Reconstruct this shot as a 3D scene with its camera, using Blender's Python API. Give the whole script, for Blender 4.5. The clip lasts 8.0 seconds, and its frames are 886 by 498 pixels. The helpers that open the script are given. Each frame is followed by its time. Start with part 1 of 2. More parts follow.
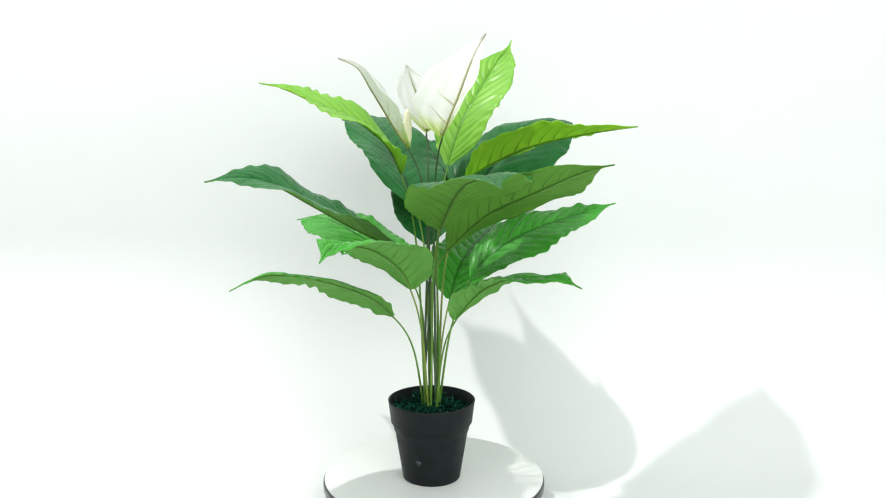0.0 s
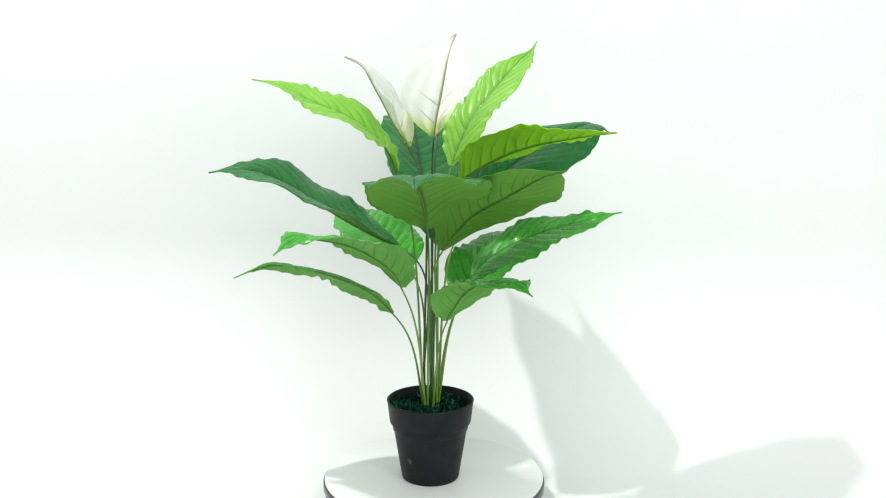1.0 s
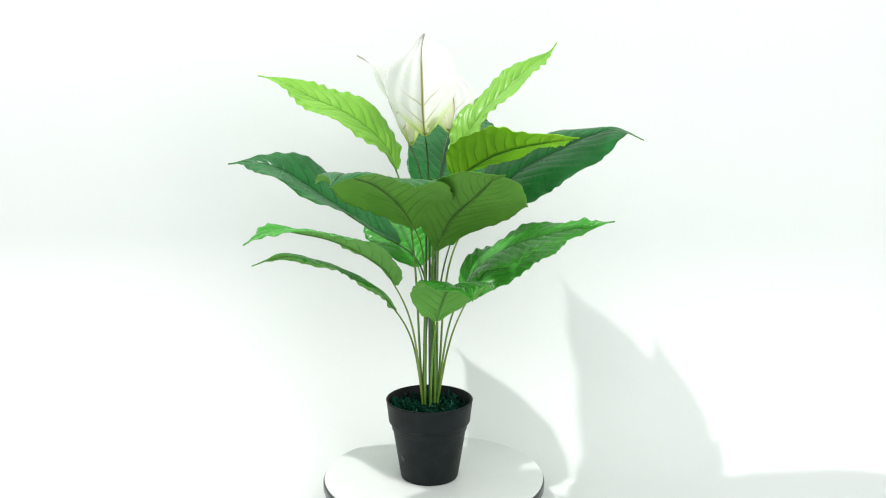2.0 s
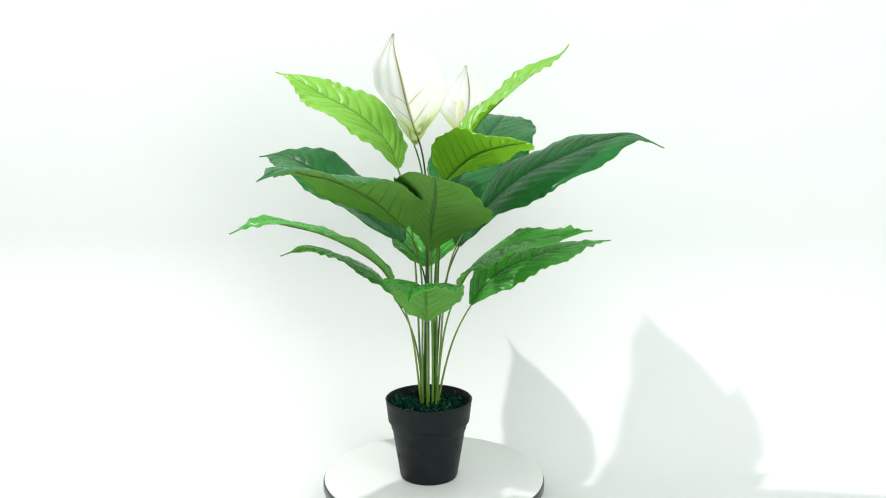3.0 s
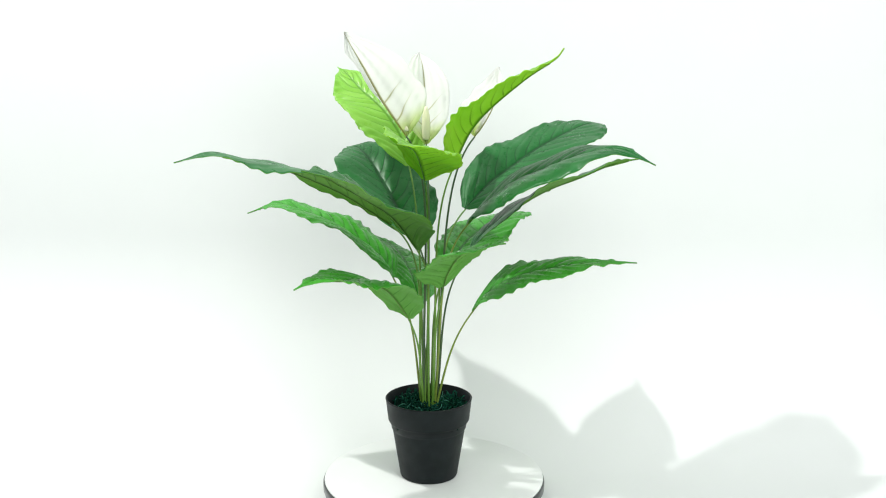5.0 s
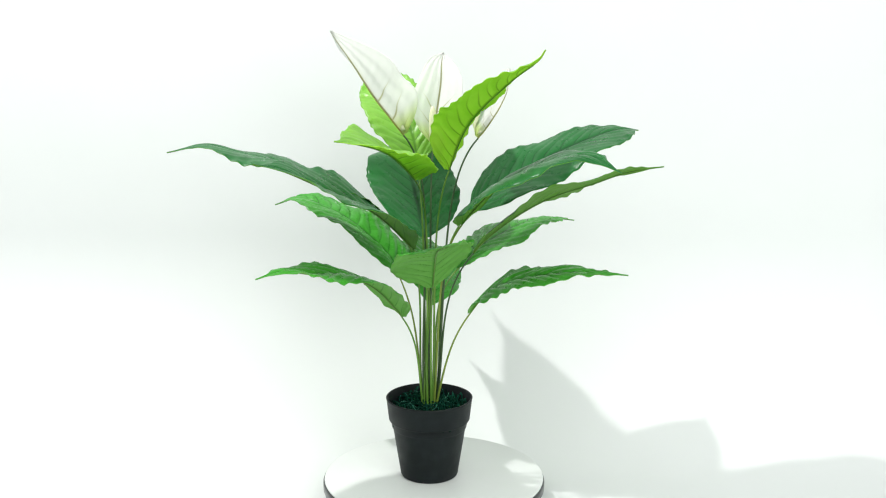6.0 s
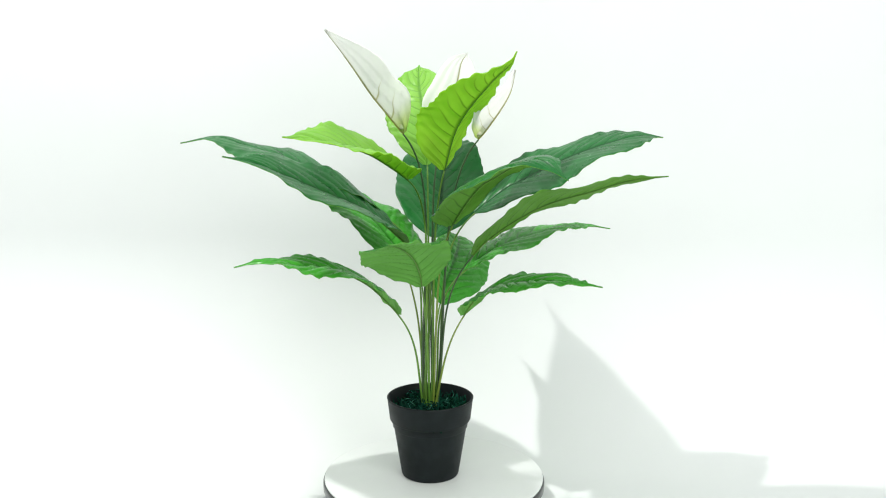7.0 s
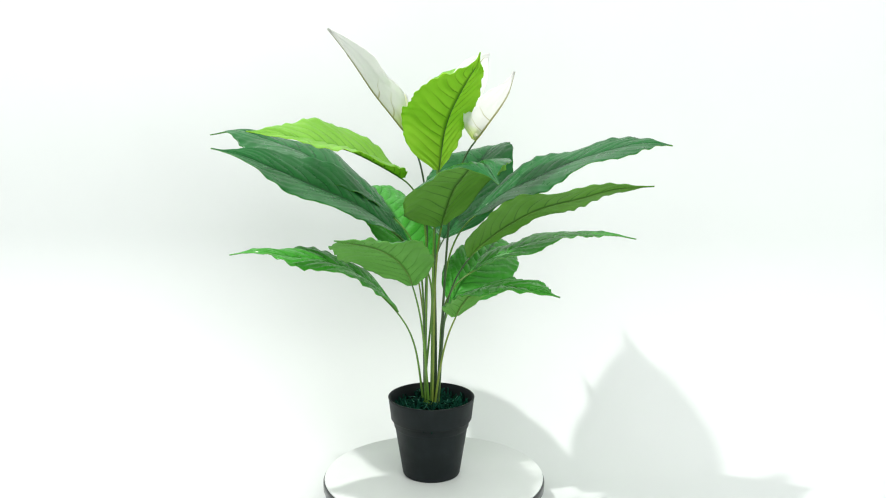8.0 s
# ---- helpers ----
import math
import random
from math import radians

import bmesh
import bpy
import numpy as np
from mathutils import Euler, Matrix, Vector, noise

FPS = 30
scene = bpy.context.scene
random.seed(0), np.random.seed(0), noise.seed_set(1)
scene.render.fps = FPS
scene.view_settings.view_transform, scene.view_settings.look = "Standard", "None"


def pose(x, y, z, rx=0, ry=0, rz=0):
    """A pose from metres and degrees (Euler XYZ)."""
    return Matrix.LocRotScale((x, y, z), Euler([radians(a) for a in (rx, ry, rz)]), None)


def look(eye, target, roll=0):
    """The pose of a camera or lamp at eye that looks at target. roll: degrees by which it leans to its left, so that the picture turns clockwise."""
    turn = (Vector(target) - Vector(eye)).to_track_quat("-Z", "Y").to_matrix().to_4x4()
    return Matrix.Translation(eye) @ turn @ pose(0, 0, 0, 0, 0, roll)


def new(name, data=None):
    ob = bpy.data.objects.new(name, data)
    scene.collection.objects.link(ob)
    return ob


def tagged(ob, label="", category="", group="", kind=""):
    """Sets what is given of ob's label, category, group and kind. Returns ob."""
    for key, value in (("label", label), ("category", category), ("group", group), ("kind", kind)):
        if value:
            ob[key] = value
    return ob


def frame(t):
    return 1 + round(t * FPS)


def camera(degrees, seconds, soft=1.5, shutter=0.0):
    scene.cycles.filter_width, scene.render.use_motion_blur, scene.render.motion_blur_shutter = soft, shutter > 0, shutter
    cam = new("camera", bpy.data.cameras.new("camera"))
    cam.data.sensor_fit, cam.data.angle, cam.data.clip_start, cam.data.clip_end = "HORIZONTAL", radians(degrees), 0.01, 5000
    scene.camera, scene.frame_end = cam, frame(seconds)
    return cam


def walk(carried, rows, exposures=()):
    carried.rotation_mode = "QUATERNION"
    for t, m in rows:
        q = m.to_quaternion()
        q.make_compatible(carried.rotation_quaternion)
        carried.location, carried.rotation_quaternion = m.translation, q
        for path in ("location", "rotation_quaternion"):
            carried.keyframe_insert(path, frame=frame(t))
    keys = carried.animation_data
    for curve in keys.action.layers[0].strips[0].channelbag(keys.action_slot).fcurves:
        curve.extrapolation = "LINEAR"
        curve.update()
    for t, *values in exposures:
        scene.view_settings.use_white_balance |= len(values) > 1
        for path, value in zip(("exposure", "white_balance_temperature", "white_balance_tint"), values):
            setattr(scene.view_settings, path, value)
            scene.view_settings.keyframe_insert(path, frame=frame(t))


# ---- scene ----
# Origin: the turntable's axis on its white top. x to the right of the camera, y away from it.
EYE = (0.0217, -1.8757, 0.7889)
AIM = (0.0217 - 0.00397, -1.8757 + 0.97706, 0.7889 - 0.21291)
cam = camera(39.70, 8.0, soft=1.1)
VIEW = look(EYE, AIM, 0.113)
walk(cam, [(0.0, VIEW), (8.0, VIEW)], [(0.0, 0.54, 6500, 11.2), (8.0, 0.54, 6500, 11.2)])

# ---- light ----
world = bpy.data.worlds.new("studio_world")
scene.world = world
world.use_nodes = True
world.node_tree.nodes["Background"].inputs[0].default_value = (0.95, 1.0, 0.975, 1)
world.node_tree.nodes["Background"].inputs[1].default_value = 0.42


def lamp(name, eye, target, power, size, colour=(1, 1, 1)):
    data = bpy.data.lights.new(name, "AREA")
    data.shape, data.size, data.energy, data.color = "DISK", size, power, colour
    ob = new(name, data)
    ob.matrix_world = look(eye, target)
    return ob


lamp("key_light", (-0.846, 0.113, 1.947), (0.05, 0.1, 0.3), 17.5, 0.055, (1.0, 1.0, 0.98))
lamp("softbox_light", (1.25, -1.8, 1.0), (0, 0, 0.45), 12.5, 1.3, (0.98, 1.0, 0.985))
# Front-top fill, added to brighten leaves and paper; no such lamp is seen.
lamp("overhead_fill_light", (0.2, -1.5, 1.9), (0, 0.15, 0.45), 15.5, 1.8, (0.985, 1.0, 0.985))


# ---- materials ----
def material(name, colour, rough=0.5, spec=0.5, metal=0.0):
    m = bpy.data.materials.new(name)
    m.use_nodes = True
    b = m.node_tree.nodes["Principled BSDF"]
    b.inputs["Base Color"].default_value = (*colour, 1)
    b.inputs["Roughness"].default_value = rough
    b.inputs["Metallic"].default_value = metal
    b.inputs["Specular IOR Level"].default_value = spec
    return m, m.node_tree.nodes, m.node_tree.links, b


def node(nodes, kind, **values):
    n = nodes.new(kind)
    for key, value in values.items():
        if key in n.inputs:
            n.inputs[key].default_value = value
    return n


def maths(nodes, links, op, a, b=None, clamp=False):
    n = nodes.new("ShaderNodeMath")
    n.operation, n.use_clamp = op, clamp
    for k, v in enumerate((a, b)):
        if v is None:
            continue
        if isinstance(v, (int, float)):
            n.inputs[k].default_value = v
        else:
            links.new(v, n.inputs[k])
    return n.outputs[0]


def blend(nodes, links, fac, a, b):
    n = nodes.new("ShaderNodeMix")
    n.data_type = "RGBA"
    if isinstance(fac, (int, float)):
        n.inputs[0].default_value = fac
    else:
        links.new(fac, n.inputs[0])
    for k, v in ((6, a), (7, b)):
        if isinstance(v, tuple):
            n.inputs[k].default_value = (*v, 1)
        else:
            links.new(v, n.inputs[k])
    return n.outputs[2]


def noise_out(nodes, links, scale, detail=4.0, rough=0.55):
    co = nodes.new("ShaderNodeTexCoord")
    n = node(nodes, "ShaderNodeTexNoise", Scale=scale, Detail=detail, Roughness=rough)
    links.new(co.outputs["Object"], n.inputs["Vector"])
    return n.outputs[0]


def ramp(nodes, links, value, lo, hi, a=0.0, b=1.0):
    n = node(nodes, "ShaderNodeMapRange")
    n.inputs[1].default_value, n.inputs[2].default_value = lo, hi
    n.inputs[3].default_value, n.inputs[4].default_value = a, b
    links.new(value, n.inputs[0])
    return n.outputs[0]


def bump(nodes, links, bsdf, height, strength, distance):
    n = node(nodes, "ShaderNodeBump", Strength=strength, Distance=distance)
    links.new(height, n.inputs["Height"])
    links.new(n.outputs[0], bsdf.inputs["Normal"])


VEINS, SWEEP, DARK_SWEEP = 13, 0.20, 0.27


def leaf_material(name, colour, second, vein, rough, spec, through_light, edge=None, vein_width=0.10, vein_reach=0.8, count=VEINS, last=2.0, rib_width=0.07, vein_strength=0.70, sweep=SWEEP):
    """Printed cloth leaf: uv.x runs along the midrib, uv.y across (0.5 on the midrib)."""
    m, nodes, links, b = material(name, colour, rough, spec)
    uv = nodes.new("ShaderNodeUVMap")
    sep = nodes.new("ShaderNodeSeparateXYZ")
    links.new(uv.outputs[0], sep.inputs[0])
    u = sep.outputs[0]
    across = maths(nodes, links, "MULTIPLY", maths(nodes, links, "ABSOLUTE", maths(nodes, links, "SUBTRACT", sep.outputs[1], 0.5)), 2.0)
    bend = maths(nodes, links, "MULTIPLY", maths(nodes, links, "POWER", across, 1.3), sweep)
    phase = maths(nodes, links, "MULTIPLY", maths(nodes, links, "SUBTRACT", u, bend), count)
    tri = maths(nodes, links, "ABSOLUTE", maths(nodes, links, "SUBTRACT", maths(nodes, links, "FRACT", phase), 0.5))
    line = ramp(nodes, links, tri, 0.5 - vein_width, 0.5, 0, 1)
    line = maths(nodes, links, "MULTIPLY", line, ramp(nodes, links, across, vein_reach * 0.3, vein_reach, 1, 0))
    line = maths(nodes, links, "MULTIPLY", line, ramp(nodes, links, u, last * 0.8, last, 1, 0))
    rib = ramp(nodes, links, across, 0.02, rib_width, 1, 0)
    veins = maths(nodes, links, "MAXIMUM", line, rib, True)
    blotch = ramp(nodes, links, noise_out(nodes, links, 22), 0.35, 0.7)
    col = blend(nodes, links, blotch, colour, second)
    fine = ramp(nodes, links, noise_out(nodes, links, 240, 3), 0.3, 0.75, 0, 0.25)
    col = blend(nodes, links, fine, col, second)
    if edge:
        col = blend(nodes, links, ramp(nodes, links, u, 0.02, 0.20, 0.8, 0), col, edge)
    col = blend(nodes, links, maths(nodes, links, "MULTIPLY", veins, vein_strength), col, vein)
    links.new(col, b.inputs["Base Color"])
    links.new(ramp(nodes, links, noise_out(nodes, links, 60), 0.3, 0.7, rough - 0.06, rough + 0.1), b.inputs["Roughness"])
    weave = noise_out(nodes, links, 900, 2)
    h = maths(nodes, links, "ADD", maths(nodes, links, "MULTIPLY", weave, 0.05), maths(nodes, links, "MULTIPLY", veins, -0.6))
    bump(nodes, links, b, h, 0.35, 0.0012)
    if through_light:
        tr = nodes.new("ShaderNodeBsdfTranslucent")
        links.new(col, tr.inputs[0])
        mix = nodes.new("ShaderNodeMixShader")
        mix.inputs[0].default_value = through_light
        links.new(b.outputs[0], mix.inputs[1])
        links.new(tr.outputs[0], mix.inputs[2])
        links.new(mix.outputs[0], nodes["Material Output"].inputs[0])
    return m


LEAF_LOOKS = {
    "lime": (leaf_material("lime_upper", (0.23, 0.52, 0.065), (0.30, 0.60, 0.090), (0.09, 0.30, 0.02), 0.32, 0.38, 0.42),
             leaf_material("lime_under", (0.42, 0.74, 0.055), (0.49, 0.79, 0.075), (0.10, 0.30, 0.012), 0.6, 0.2, 0.50)),
    "dark": (leaf_material("dark_upper", (0.010, 0.098, 0.020), (0.018, 0.142, 0.032), (0.003, 0.030, 0.008), 0.29, 0.16, 0.07, sweep=DARK_SWEEP),
             leaf_material("dark_under", (0.100, 0.285, 0.030), (0.128, 0.330, 0.042), (0.022, 0.090, 0.006), 0.62, 0.18, 0.16, sweep=DARK_SWEEP)),
    "mid": (leaf_material("mid_upper", (0.044, 0.285, 0.026), (0.068, 0.360, 0.042), (0.008, 0.090, 0.006), 0.27, 0.22, 0.14),
            leaf_material("mid_under", (0.124, 0.365, 0.060), (0.154, 0.415, 0.080), (0.045, 0.19, 0.015), 0.62, 0.18, 0.22)),
}
SPATHE = leaf_material("spathe_cloth", (0.90, 0.90, 0.885), (0.93, 0.93, 0.915), (0.44, 0.41, 0.13), 0.6, 0.2, 0.65,
                       edge=(0.66, 0.78, 0.24), vein_width=0.06, vein_reach=0.75, count=6, last=0.5, rib_width=0.05, vein_strength=0.7)


def stem_material(name, a, b_, rough=0.42, spec=0.35):
    m, nodes, links, b = material(name, a, rough, spec)
    col = blend(nodes, links, ramp(nodes, links, noise_out(nodes, links, 30), 0.35, 0.65), a, b_)
    links.new(col, b.inputs["Base Color"])
    bump(nodes, links, b, noise_out(nodes, links, 300, 2), 0.2, 0.0006)
    return m


STEM_GREEN = stem_material("stem_green", (0.075, 0.185, 0.022), (0.135, 0.27, 0.040))
STEM_DARK = stem_material("stem_dark", (0.035, 0.075, 0.03), (0.06, 0.11, 0.04))
STEM_OLIVE = stem_material("stem_olive", (0.125, 0.20, 0.026), (0.195, 0.265, 0.048))
SPATHE_RIB = stem_material("spathe_rib_olive", (0.27, 0.28, 0.05), (0.36, 0.36, 0.09))
SPADIX = stem_material("spadix_cream", (0.74, 0.72, 0.48), (0.82, 0.80, 0.60))
MOSS = stem_material("moss_dark_green", (0.0015, 0.016, 0.010), (0.008, 0.075, 0.046), 0.8, 0.05)
FIBRE = stem_material("moss_pale_fibre", (0.012, 0.16, 0.11), (0.10, 0.24, 0.18), 0.7, 0.1)


def pot_material():
    m, nodes, links, b = material("pot_black_plastic", (0.006, 0.009, 0.010), 0.5, 0.20)
    n = noise_out(nodes, links, 45, 5)
    links.new(blend(nodes, links, ramp(nodes, links, n, 0.4, 0.75), (0.0040, 0.0072, 0.0078), (0.0078, 0.0125, 0.0135)), b.inputs["Base Color"])
    links.new(ramp(nodes, links, noise_out(nodes, links, 18), 0.3, 0.7, 0.42, 0.6), b.inputs["Roughness"])
    bump(nodes, links, b, noise_out(nodes, links, 700, 2), 0.12, 0.0004)
    return m


POT = pot_material()
SCUFF = material("scuffed_plastic", (0.028, 0.033, 0.035), 0.55)[0]
SOIL = stem_material("foam_plug_dark", (0.002, 0.006, 0.005), (0.004, 0.010, 0.008), 0.9, 0.02)


def white_material(name, colour, other, rough, spec, scale):
    m, nodes, links, b = material(name, colour, rough, spec)
    links.new(blend(nodes, links, ramp(nodes, links, noise_out(nodes, links, scale), 0.35, 0.7), colour, other), b.inputs["Base Color"])
    bump(nodes, links, b, noise_out(nodes, links, 400, 2), 0.04, 0.0006)
    return m


PAPER = white_material("white_backdrop_paper", (0.714, 0.738, 0.726), (0.730, 0.752, 0.741), 0.75, 0.2, 3)
DISC_WHITE = white_material("turntable_white_laminate", (0.690, 0.712, 0.695), (0.710, 0.730, 0.714), 0.38, 0.4, 14)
RING_BLACK = material("turntable_black_edge", (0.02, 0.022, 0.023), 0.28, 0.5)[0]


# ---- mesh helpers ----
def part(name, bm, materials, parent, label="", smooth=True):
    me = bpy.data.meshes.new(name)
    bm.normal_update()
    bm.to_mesh(me)
    bm.free()
    for m in materials if isinstance(materials, (list, tuple)) else [materials]:
        me.materials.append(m)
    if smooth:
        me.polygons.foreach_set("use_smooth", [True] * len(me.polygons))
    ob = new(name, me)
    if parent:
        ob.parent = parent
    if label:
        ob["label"] = label
    return ob


def lathe(profile, steps=96):
    bm = bmesh.new()
    rings = []
    for r, z in profile:
        if r < 1e-6:
            rings.append([bm.verts.new((0, 0, z))])
        else:
            rings.append([bm.verts.new((r * math.cos(a), r * math.sin(a), z)) for a in (k * math.tau / steps for k in range(steps))])
    for a, b in zip(rings, rings[1:]):
        for k in range(steps):
            k2 = (k + 1) % steps
            if len(a) == 1 and len(b) > 1:
                bm.faces.new((a[0], b[k], b[k2]))
            elif len(b) == 1 and len(a) > 1:
                bm.faces.new((a[k], b[0], a[k2]))
            elif len(a) > 1:
                bm.faces.new((a[k], b[k], b[k2], a[k2]))
    bmesh.ops.recalc_face_normals(bm, faces=bm.faces[:])
    return bm


def smooth_curve(points, count):
    """Evenly spaced points on a Catmull-Rom curve through the given ones."""
    p = np.array(points, float)
    p = np.vstack([2 * p[0] - p[1], p, 2 * p[-1] - p[-2]])
    out = []
    for k in range(1, len(p) - 2):
        t = np.linspace(0, 1, 40, endpoint=False)[:, None]
        a, b, c, d = p[k - 1], p[k], p[k + 1], p[k + 2]
        out.append(0.5 * (2 * b + (c - a) * t + (2 * a - 5 * b + 4 * c - d) * t ** 2 + (3 * b - a - 3 * c + d) * t ** 3))
    out = np.vstack([*out, p[-2:-1]])
    s = np.concatenate([[0], np.cumsum(np.linalg.norm(np.diff(out, axis=0), axis=1))])
    want = np.linspace(0, s[-1], count)
    return np.stack([np.interp(want, s, out[:, k]) for k in range(out.shape[1])], 1)


def tube(bm, path, radii, sides=8):
    path = [Vector(p) for p in path]
    rings = []
    side = Vector((0.31, 0.95, 0.05))
    for k, p in enumerate(path):
        d = (path[min(k + 1, len(path) - 1)] - path[max(k - 1, 0)]).normalized()
        side = (side - d * side.dot(d)).normalized()
        up = d.cross(side)
        rings.append([bm.verts.new(p + (side * math.cos(a) + up * math.sin(a)) * radii[k]) for a in (j * math.tau / sides for j in range(sides))])
    for a, b in zip(rings, rings[1:]):
        for j in range(sides):
            bm.faces.new((a[j], a[(j + 1) % sides], b[(j + 1) % sides], b[j]))
    bm.faces.new(rings[0][::-1])
    bm.faces.new(rings[-1])


# ---- studio ----
FLOOR, BACK, CURVE = -0.042, 0.424, 0.359


def backdrop():
    """White paper sweep: floor, curve and upright in one sheet."""
    bm = bmesh.new()
    line = [(-2.6, FLOOR), (-1.0, FLOOR), (BACK - CURVE, FLOOR)]
    line += [(BACK - CURVE + CURVE * math.sin(a), FLOOR + CURVE - CURVE * math.cos(a)) for a in (k * math.pi / 48 for k in range(1, 25))]
    line += [(BACK, 1.2), (BACK, 2.4)]
    rows = [[bm.verts.new((x, y, z)) for y, z in line] for x in np.linspace(-2.2, 2.2, 12)]
    low = [[bm.verts.new((x, y + 0.004, z - 0.006)) for y, z in line] for x in np.linspace(-2.2, 2.2, 12)]
    for a, b in zip(rows, rows[1:]):
        for k in range(len(line) - 1):
            bm.faces.new((a[k], b[k], b[k + 1], a[k + 1]))
    for a, b in zip(low, low[1:]):
        for k in range(len(line) - 1):
            bm.faces.new((a[k], a[k + 1], b[k + 1], b[k]))
    return tagged(part("backdrop", bm, PAPER, None), "seamless white studio paper sweep curving up behind", "backdrop", kind="structure")


backdrop()

# ---- turntable ----
turntable = tagged(new("turntable"), "round white display turntable with a black edge", "turntable")
TABLE, TOP = FLOOR, 0.0045
turntable.location = (0, 0, TABLE)
disc = part("disc", lathe([(0, 0), (0.1758, 0), (0.1769, -0.0005), (0.1773, -0.0014), (0.1770, -0.0034), (0, -0.0034)], 160), DISC_WHITE, turntable, "white laminate disc")
disc.location = (0, 0, TOP - TABLE)
ring = part("edge_band", lathe([(0.150, -0.0036), (0.1776, -0.0036), (0.1789, -0.0044), (0.1795, -0.006), (0.1795, -0.016), (0.178, -0.018), (0.150, -0.018), (0.150, -0.0036)], 160), RING_BLACK, disc, "glossy black edge band")
part("base", lathe([(0, 0.037), (0.13, 0.037), (0.13, 0.020), (0.134, 0.018), (0.136, 0.003), (0.134, 0), (0, 0)], 96), RING_BLACK, turntable, "black base")

# ---- plant ----
CENTRE = Vector((-0.0037, -0.0077, 0.0))
plant = tagged(new("potted_plant"), "artificial peace lily with white flowers in black plastic pot", "plant")


def make_pot():
    outer = [(0, 0.0085), (0.039, 0.0085), (0.040, 0.0045), (0.0435, 0.0045), (0.0452, 0.0057), (0.0464, 0.0085), (0.0583, 0.084), (0.0590, 0.0862), (0.0602, 0.0875), (0.0615, 0.0975),
             (0.0640, 0.0985), (0.0652, 0.1005), (0.0690, 0.1335), (0.0697, 0.1355), (0.0690, 0.1363), (0.0672, 0.1363), (0.0664, 0.135), (0.0620, 0.10), (0.0585, 0.095), (0.044, 0.011), (0, 0.011)]
    pot = part("pot", lathe(outer, 128), POT, plant, "matt black plastic nursery pot with collar")
    # a scuff on the wall
    for name, mat, az, z, wide, high, label in (("scuff_mark", SCUFF, -112, 0.046, 0.0042, 0.0052, "faint scuff on the plastic"),):
        bm = bmesh.new()
        r = 0.0464 + (z - 0.0085) * (0.0583 - 0.0464) / (0.084 - 0.0085)
        slope = (0.0583 - 0.0464) / (0.084 - 0.0085)
        ring = []
        for k in range(16):
            a = k * math.tau / 16
            x, y = wide * math.cos(a) * (1 + 0.25 * math.sin(3 * a)), high * math.sin(a) * (1 + 0.2 * math.cos(2 * a + 1))
            b = math.radians(az) + x / r
            ring.append([bm.verts.new(((r + slope * y + d) * math.cos(b), (r + slope * y + d) * math.sin(b), z + y)) for d in (-0.0006, 0.0005)])
        bm.faces.new([v[1] for v in ring])
        for k in range(16):
            a, b = ring[k], ring[(k + 1) % 16]
            bm.faces.new((a[0], b[0], b[1], a[1]))
        part(name, bm, mat, pot, label)
    return pot


make_pot()

WIDTHS = ((0, 0.05), (0.04, 0.40), (0.10, 0.68), (0.2, 0.91), (0.32, 1.0), (0.42, 0.99), (0.55, 0.93), (0.68, 0.76), (0.8, 0.48), (0.86, 0.31), (0.905, 0.15), (0.94, 0.055), (0.97, 0.028), (1, 0.012))
TAPERED = ((0, 0.03), (0.04, 0.20), (0.10, 0.43), (0.2, 0.75), (0.32, 0.96), (0.42, 1.0), (0.55, 0.94), (0.68, 0.77), (0.8, 0.49), (0.86, 0.31), (0.905, 0.15), (0.94, 0.055), (0.97, 0.028), (1, 0.012))
BLUNT = ((0, 0.05), (0.04, 0.40), (0.10, 0.68), (0.2, 0.91), (0.32, 1.0), (0.42, 0.99), (0.55, 0.95), (0.68, 0.87), (0.8, 0.72), (0.87, 0.55), (0.925, 0.28), (0.955, 0.08), (0.975, 0.03), (1, 0.012))
SPATHE_WIDTHS = ((0, 0.05), (0.04, 0.38), (0.10, 0.66), (0.2, 0.92), (0.32, 1.0), (0.45, 0.98), (0.6, 0.86), (0.72, 0.68), (0.83, 0.42), (0.91, 0.20), (1, 0.012))


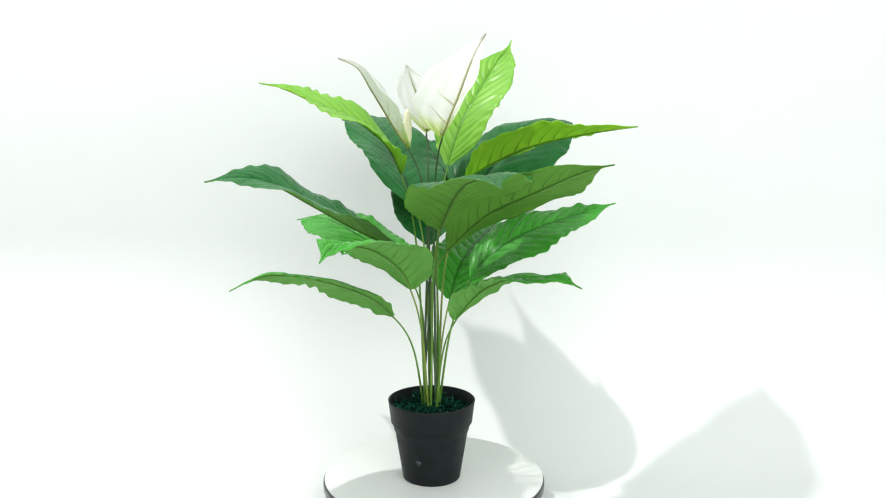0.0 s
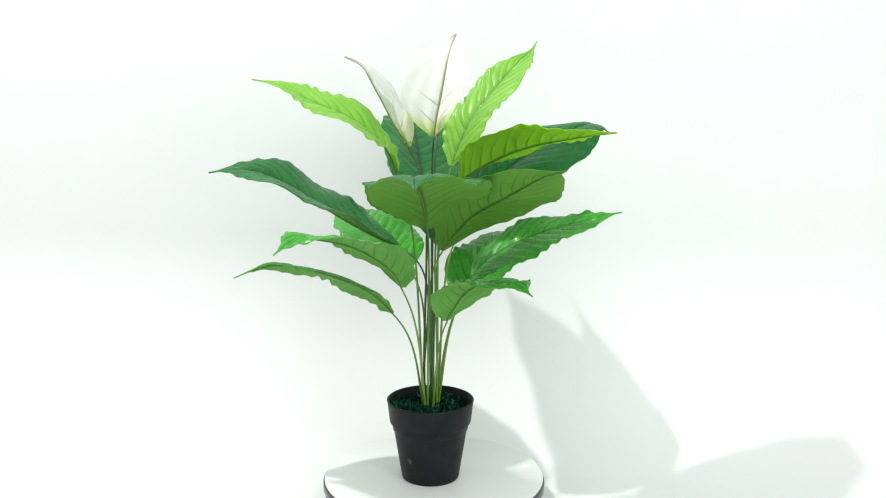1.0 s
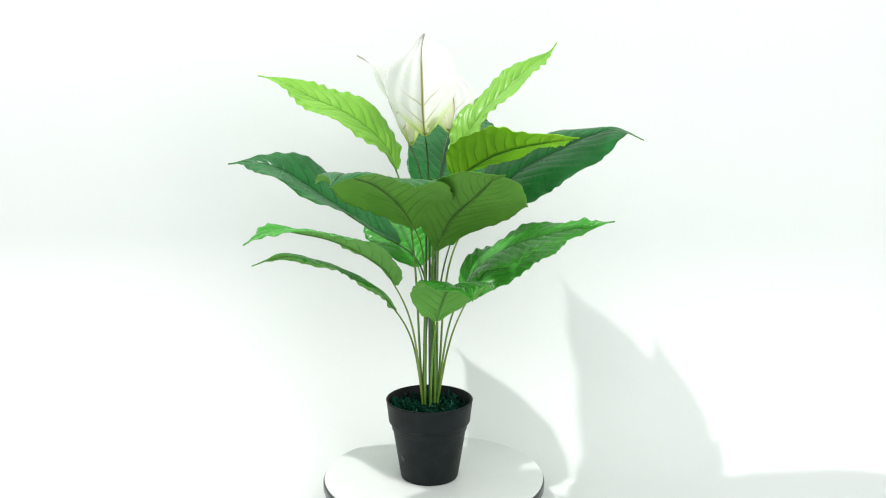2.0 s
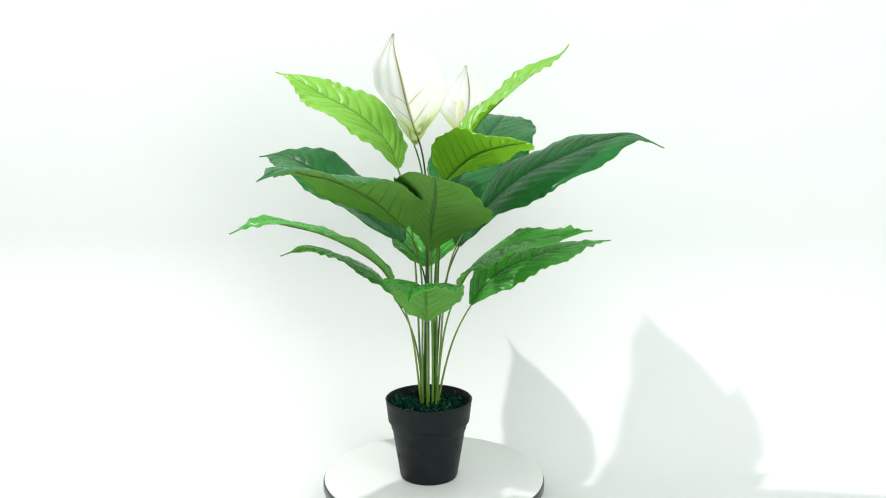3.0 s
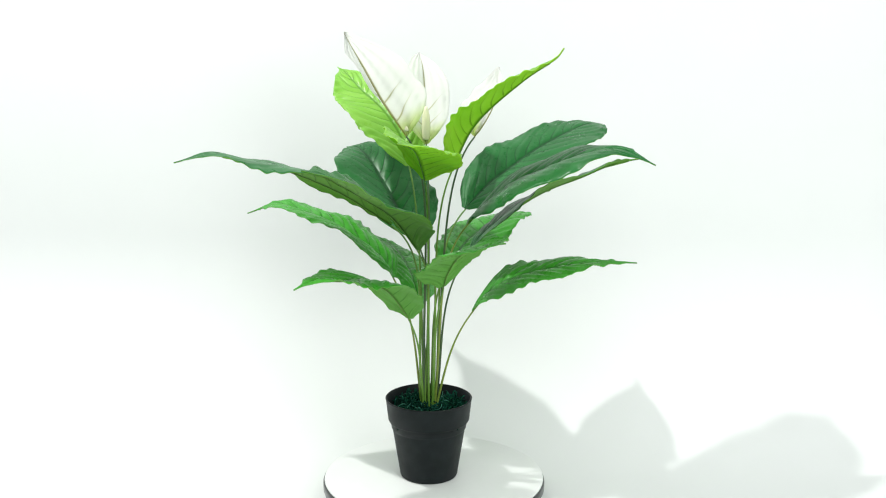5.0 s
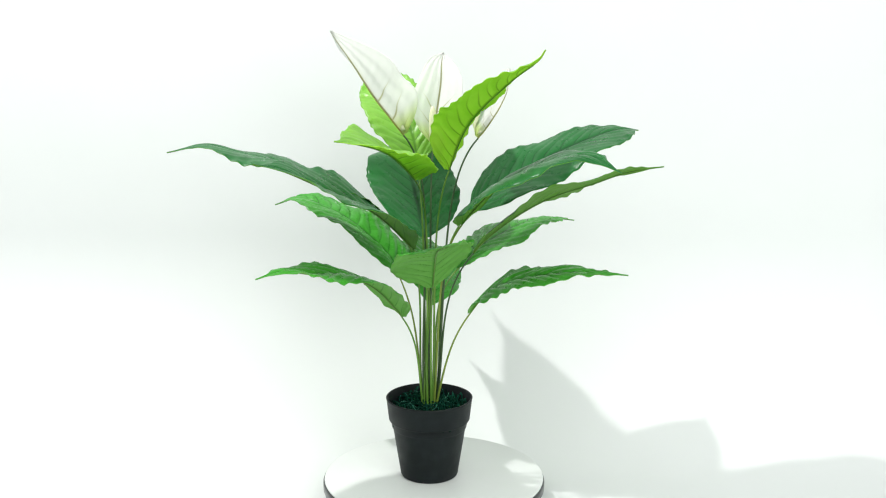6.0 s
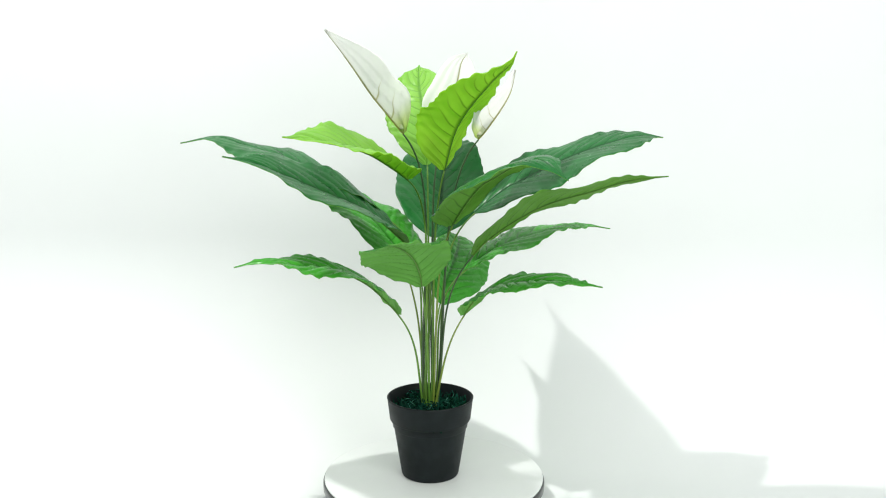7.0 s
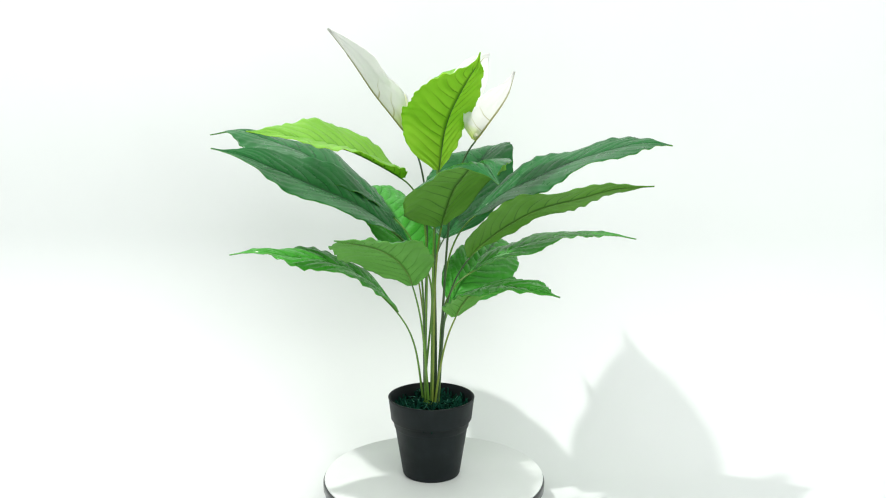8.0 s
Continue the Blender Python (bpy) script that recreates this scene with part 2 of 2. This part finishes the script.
def leaf(name, az, line, width, materials, rnd, fold=8, curl=0.09, roll=0, twist=0, turn=0, uneven=0.0, sweep=SWEEP, wave=0.06, label="", widths=WIDTHS, scallop=1.0, relief=1.0, pleat=0.0, across=33, along=140, thick=0.0007, rib=None):
    """A blade on a bowed midrib. az: degrees round the plant; line: (distance from the stem axis, height); turn: degrees that the tip strays sideways;
    fold: degrees by which the halves rise; curl: how far the edges turn down; roll: lean about the midrib; twist: how much that lean changes towards the tip;
    uneven: by how much one half is wider than the other; sweep: how far the side veins run forward."""
    mid = smooth_curve(line, along)
    u = np.linspace(0, 1, along)
    half = np.interp(u, *zip(*widths))
    half = np.convolve(np.pad(half, 4, mode="edge"), np.ones(9) / 9, "valid") * width / 2
    half[-1] = 0.0004
    length = np.linalg.norm(np.diff(mid, axis=0), axis=1).sum()
    ph = [rnd.uniform(0, 6.28) for _ in range(8)]
    waves = rnd.uniform(5.5, 7.5)
    uj = [x + 0.010 * math.sin(15 * x + ph[3]) + 0.006 * math.sin(37 * x + ph[4]) for x in u]
    bm = bmesh.new()
    uvl = bm.loops.layers.uv.new("UVMap")
    top, low, spine = [], [], []
    for i in range(along):
        a = math.radians(az + turn * (u[i] ** 2))
        out = Vector((math.cos(a), math.sin(a), 0))
        p = out * mid[i][0] + Vector((0, 0, mid[i][1]))
        d = mid[min(i + 1, along - 1)] - mid[max(i - 1, 0)]
        d = out * d[0] + Vector((0, 0, d[1]))
        d.normalize()
        side = Vector((-math.sin(a), math.cos(a), 0))
        up = d.cross(side)
        up *= -1 if up.z < 0 and abs(up.z) > 0.3 or up.dot(out) > 0.6 and up.z < 0 else 1
        lean = Matrix.Rotation(math.radians(roll + twist * (u[i] - 0.4)), 3, d)
        side, up = lean @ side, lean @ up
        rt, rl = [], []
        for j in range(across):
            v = 2 * j / (across - 1) - 1
            av = abs(v)
            s = 0 if v < 0 else 1
            w = half[i] * (1 + uneven * (v > 0) - uneven * (v < 0)) * (1 + scallop * av ** 6 * (0.013 * math.sin(u[i] * 88 + ph[s + 6] + 2.5 * math.sin(u[i] * 19 + ph[s])) + 0.02 * math.sin(u[i] * 31 + ph[s + 4])))
            f = math.radians(fold) * (1 - 0.5 * u[i])
            h = av * w * math.sin(f) - curl * w * av ** 2.4
            h += wave * half[i] * av ** 2 * math.sin(2.6 * 6.28 * u[i] + ph[s])
            h += scallop * (0.0012 + 0.0011 * math.sin(13 * u[i] + ph[s + 1])) * av ** 4 * math.sin(waves * 12.6 * u[i] + ph[s + 2] + 1.5 * math.sin(9 * u[i] + ph[s + 4])) * min(1, half[i] / 0.02)
            pil = abs(math.sin(math.pi * VEINS * (uj[i] - sweep * av ** 1.3)))
            k = math.floor(VEINS * (uj[i] - sweep * av ** 1.3))
            h += relief * (0.0027 + 0.0017 * math.sin(2.4 * k + ph[s + 5])) * (pil ** 0.7 - 0.5) * min(1, av * 6) * (1 - 0.55 * av) * min(1, half[i] / 0.02)
            h -= 0.0012 * max(0, 1 - av * 9)
            h += wave * 0.028 * min(1, half[i] / 0.03) * math.sin(8.5 * u[i] + 1.4 * v + ph[2]) * (0.4 + av)
            h += pleat * math.sin(17 * v * (0.75 + 0.5 * u[i]) + ph[5])
            q = p + side * (v * w * math.cos(f) + 0.0035 * math.sin(6.0 * u[i] + ph[7]) * u[i]) + up * h + d * (0.10 * av * av * w)
            rt.append(bm.verts.new(q))
            rl.append(bm.verts.new(q - up * thick))
            if j == across // 2:
                spine.append(q - up * (thick + 0.0004))
        top.append(rt)
        low.append(rl)

    def face(vs, uvs, index):
        fc = bm.faces.new(vs)
        fc.material_index = index
        for lp, c in zip(fc.loops, uvs):
            lp[uvl].uv = c

    vv = [j / (across - 1) for j in range(across)]
    for i in range(along - 1):
        for j in range(across - 1):
            c = [(uj[i], vv[j]), (uj[i + 1], vv[j]), (uj[i + 1], vv[j + 1]), (uj[i], vv[j + 1])]
            face((top[i][j], top[i + 1][j], top[i + 1][j + 1], top[i][j + 1]), c, 0)
            face((low[i][j], low[i][j + 1], low[i + 1][j + 1], low[i + 1][j]), (c[0], c[3], c[2], c[1]), 1)
        for j in (0, across - 1):
            face((top[i][j], low[i][j], low[i + 1][j], top[i + 1][j])[::1 if j == 0 else -1], [(u[i], vv[j])] * 4, 1)
    ob = part(name, bm, list(materials), plant, label)
    bm = bmesh.new()
    sp = spine[:int(along * (0.76 if pleat else 0.9)):3]
    tube(bm, sp, [(0.0010 if not pleat else 0.0007) * (1 - 0.7 * k / len(sp)) for k in range(len(sp))], 6)
    part("midrib", bm, rib or STEM_GREEN, ob)
    return ob, spine[0], (spine[4] - spine[0]).normalized()


def stem(end, way, az, rnd, mat, thick=0.0019, foot=0.0095):
    a = math.radians(az + rnd.uniform(-25, 25))
    start = Vector((foot * math.cos(a), foot * math.sin(a), 0.105))
    rise = end.z - start.z
    c1 = start + Vector(((end.x - start.x) * 0.30, (end.y - start.y) * 0.30, rise * 0.48))
    c2 = end - way * min(0.09, rise * 0.35)
    pts = []
    for k in range(29):
        t = k / 28
        pts.append(start * (1 - t) ** 3 + c1 * 3 * t * (1 - t) ** 2 + c2 * 3 * t * t * (1 - t) + end * t ** 3)
    bm = bmesh.new()
    tube(bm, pts, [thick * (1.35 - 0.6 * (k / 28) ** 0.6) for k in range(29)], 8)
    return part("stem", bm, mat, plant)


# name: azimuth, midrib as (distance, height), width, look, options
LEAVES = (
    ("upright lime green leaf", 51, ((0.039, 0.509), (0.070, 0.568), (0.105, 0.608), (0.157, 0.651), (0.201, 0.679), (0.215, 0.696)), 0.113, "lime", dict(roll=5, twist=-2, turn=2, fold=26, curl=0.12, uneven=-0.22)),
    ("arching lime green leaf", -155, ((0.050, 0.505), (0.065, 0.538), (0.091, 0.565), (0.130, 0.593), (0.180, 0.616), (0.228, 0.638), (0.267, 0.647)), 0.114, "lime", dict(roll=-16, twist=0, turn=-1, fold=15, curl=0.04, uneven=0.12)),
    ("spreading lime green leaf", -17, ((0.055, 0.497), (0.102, 0.523), (0.147, 0.546), (0.197, 0.563), (0.256, 0.576), (0.316, 0.586)), 0.126, "lime", dict(roll=-19, twist=-2, turn=-2, fold=28, curl=0.13, uneven=0.06)),
    ("broad dark green leaf", -168, ((0.050, 0.386), (0.082, 0.400), (0.132, 0.427), (0.191, 0.462), (0.242, 0.492), (0.293, 0.505), (0.344, 0.499)), 0.160, "dark", dict(roll=-1, twist=-22, turn=2, fold=25, curl=0.15, uneven=0.04)),
    ("dark green leaf with a drooping tip", 47, ((0.070, 0.429), (0.108, 0.467), (0.151, 0.501), (0.202, 0.524), (0.257, 0.547), (0.313, 0.559), (0.365, 0.539)), 0.156, "dark", dict(roll=15, twist=-16, turn=2, fold=16, curl=0.27, uneven=-0.11)),
    ("broad dark green leaf", 112, ((0.069, 0.437), (0.114, 0.473), (0.160, 0.496), (0.215, 0.522), (0.274, 0.544), (0.325, 0.556), (0.366, 0.552)), 0.154, "dark", dict(roll=11, twist=-11, turn=2, fold=11, curl=0.09, uneven=-0.15, widths=BLUNT)),
    ("broad dark green leaf", -41, ((0.033, 0.385), (0.079, 0.426), (0.125, 0.458), (0.179, 0.485), (0.229, 0.510), (0.282, 0.533), (0.335, 0.547)), 0.156, "dark", dict(roll=-19, twist=-4, turn=-0, fold=19, curl=0.08, uneven=0.11, widths=TAPERED)),
    ("long dark green leaf", -78, ((0.063, 0.425), (0.105, 0.454), (0.155, 0.485), (0.230, 0.520), (0.290, 0.537), (0.339, 0.549), (0.395, 0.541)), 0.181, "dark", dict(roll=5, twist=-13, turn=1, fold=16, curl=0.22, uneven=0.13, widths=TAPERED)),
    ("broad dark green leaf", 94, ((0.068, 0.374), (0.091, 0.398), (0.143, 0.437), (0.195, 0.465), (0.255, 0.484), (0.306, 0.501), (0.364, 0.511)), 0.125, "dark", dict(roll=-16, twist=-15, turn=-0, fold=12, curl=0.11, uneven=-0.03)),
    ("lower green leaf", 8, ((0.062, 0.333), (0.077, 0.356), (0.112, 0.385), (0.163, 0.410), (0.224, 0.430), (0.294, 0.447)), 0.129, "mid", dict(roll=15, twist=-4, turn=-0, fold=8, curl=0.10, uneven=-0.09)),
    ("low green leaf", 66, ((0.070, 0.285), (0.091, 0.313), (0.121, 0.335), (0.155, 0.348), (0.209, 0.362), (0.264, 0.371), (0.323, 0.371)), 0.118, "mid", dict(roll=6, twist=-12, turn=2, fold=9, curl=0.16, uneven=0.04)),
    ("low green leaf", -46, ((0.053, 0.279), (0.068, 0.297), (0.109, 0.335), (0.166, 0.364), (0.218, 0.373), (0.266, 0.383), (0.313, 0.378)), 0.117, "mid", dict(roll=-2, twist=-2, turn=-2, fold=15, curl=0.17, uneven=0.04)),
    ("low arching green leaf", -177, ((0.060, 0.275), (0.089, 0.301), (0.127, 0.320), (0.187, 0.340), (0.246, 0.348), (0.281, 0.341), (0.313, 0.329)), 0.109, "mid", dict(roll=25, twist=-26, turn=8, fold=4, curl=0.19, uneven=-0.17)),
    ("lower green leaf", -122, ((0.058, 0.329), (0.078, 0.358), (0.116, 0.387), (0.162, 0.411), (0.207, 0.425), (0.260, 0.436), (0.308, 0.421)), 0.142, "mid", dict(roll=7, twist=-8, turn=4, fold=20, curl=0.19, uneven=0.03)),
    ("lower green leaf", 138, ((0.063, 0.339), (0.106, 0.363), (0.156, 0.378), (0.224, 0.393), (0.279, 0.394), (0.337, 0.383)), 0.128, "mid", dict(roll=-7, twist=4, turn=-3, fold=9, curl=0.14, uneven=-0.00)),
)
SPATHES = (
    (-67, ((0.039, 0.562), (0.060, 0.587), (0.089, 0.622), (0.124, 0.676), (0.157, 0.720)), 0.117, dict(roll=12, twist=13, turn=7, fold=30, curl=-0.15, uneven=0.05)),
    (174, ((0.035, 0.540), (0.057, 0.572), (0.090, 0.624), (0.112, 0.660), (0.143, 0.675)), 0.090, dict(roll=8, twist=14, turn=-1, fold=38, curl=0.12, uneven=0.02)),
    (97, ((0.073, 0.555), (0.088, 0.573), (0.106, 0.598), (0.120, 0.626), (0.128, 0.658)), 0.105, dict(roll=0, twist=0, turn=13, fold=42, curl=0.05, uneven=0.0)),
)


def spadix(at, way, rnd):
    bm = bmesh.new()
    n = 16
    path = [at + way * (0.008 + 0.052 * k / n) for k in range(n + 1)]
    tube(bm, path, [0.0068 * math.sqrt(max(0.02, 1 - ((k / n - 0.4) / 0.62) ** 2)) for k in range(n + 1)], 12)
    for v in bm.verts:
        v.co += Vector((rnd.uniform(-1, 1), rnd.uniform(-1, 1), rnd.uniform(-1, 1))) * 0.0004
    return part("spadix", bm, SPADIX, plant, "pale cream flower spike")


def grow():
    rnd = random.Random(11)
    for label, az, line, width, kind, options in LEAVES:
        ob, base, way = leaf("leaf", az, line, width, LEAF_LOOKS[kind], rnd, label=label, scallop=0.65 if kind == "dark" else 0.9, sweep=DARK_SWEEP if kind == "dark" else SWEEP, relief=0.65 if kind == "dark" else 1.25, **options)
        stem(base, way, az, rnd, STEM_DARK if kind == "dark" and rnd.random() < 0.3 else rnd.choice((STEM_GREEN, STEM_OLIVE)), 0.0017)
    for az, line, width, options in SPATHES:
        ob, base, way = leaf("spathe", az, line, width, (SPATHE, SPATHE), rnd, wave=0.05, scallop=0.15, relief=0.25, label="white cloth flower bract", widths=SPATHE_WIDTHS, pleat=0.0010, rib=SPATHE_RIB, **options)
        stem(base, way, az, rnd, STEM_DARK, 0.0018)
        a = math.radians(az)
        spadix(base, (way * 0.35 + Vector((-0.2 * math.cos(a), -0.2 * math.sin(a), 1))).normalized(), rnd)


grow()


def make_moss():
    """A dark plug with a mat of curled fibres over it."""
    rnd = random.Random(5)
    part("plug", lathe([(0, 0.119), (0.02, 0.118), (0.045, 0.112), (0.0615, 0.106), (0.060, 0.098), (0, 0.098)], 48), SOIL, plant, "dark foam plug")
    for name, mat, count, size in (("moss", MOSS, 620, 0.0011), ("moss_fibre", FIBRE, 60, 0.0006)):
        bm = bmesh.new()
        for _ in range(count):
            r, a = 0.060 * math.sqrt(rnd.random()), rnd.uniform(0, math.tau)
            p = Vector((r * math.cos(a), r * math.sin(a), 0.118 - 3.0 * r * r + rnd.uniform(-0.001, 0.006) + 0.005 * math.sin(3 * a + 60 * r)))
            d = Vector((rnd.uniform(-1, 1), rnd.uniform(-1, 1), rnd.uniform(-0.3, 0.7))).normalized()
            spin = Vector((rnd.uniform(-1, 1), rnd.uniform(-1, 1), rnd.uniform(-1, 1))) * 0.7
            path = [p]
            for k in range(5):
                p = p + d * 0.0045
                lim = 0.0615 / max(0.0615, math.hypot(p.x, p.y))
                p = Vector((p.x * lim, p.y * lim, min(p.z, 0.134)))
                d = (d + spin.cross(d) * 0.6).normalized()
                path.append(p)
            tube(bm, path, [size] * 6, 4)
        tagged(part(name, bm, mat, plant, "tangled dark green artificial moss"), kind="stuff")


make_moss()


# ---- movement ----
def turned(t):
    return -(15.553 * t + 0.0328 * (t * t - 8 * t))


def motions():
    times = [0.5 * k for k in range(17)]
    rows = []
    for t in times:
        p = Matrix.Rotation(radians(turned(t)), 3, "Z") @ CENTRE
        rows.append((t, pose(p.x, p.y, 0.0, 0, 0, turned(t))))
    walk(plant, rows)
    walk(disc, [(t, pose(0, 0, TOP - TABLE, 0, 0, turned(t))) for t in times])


motions()
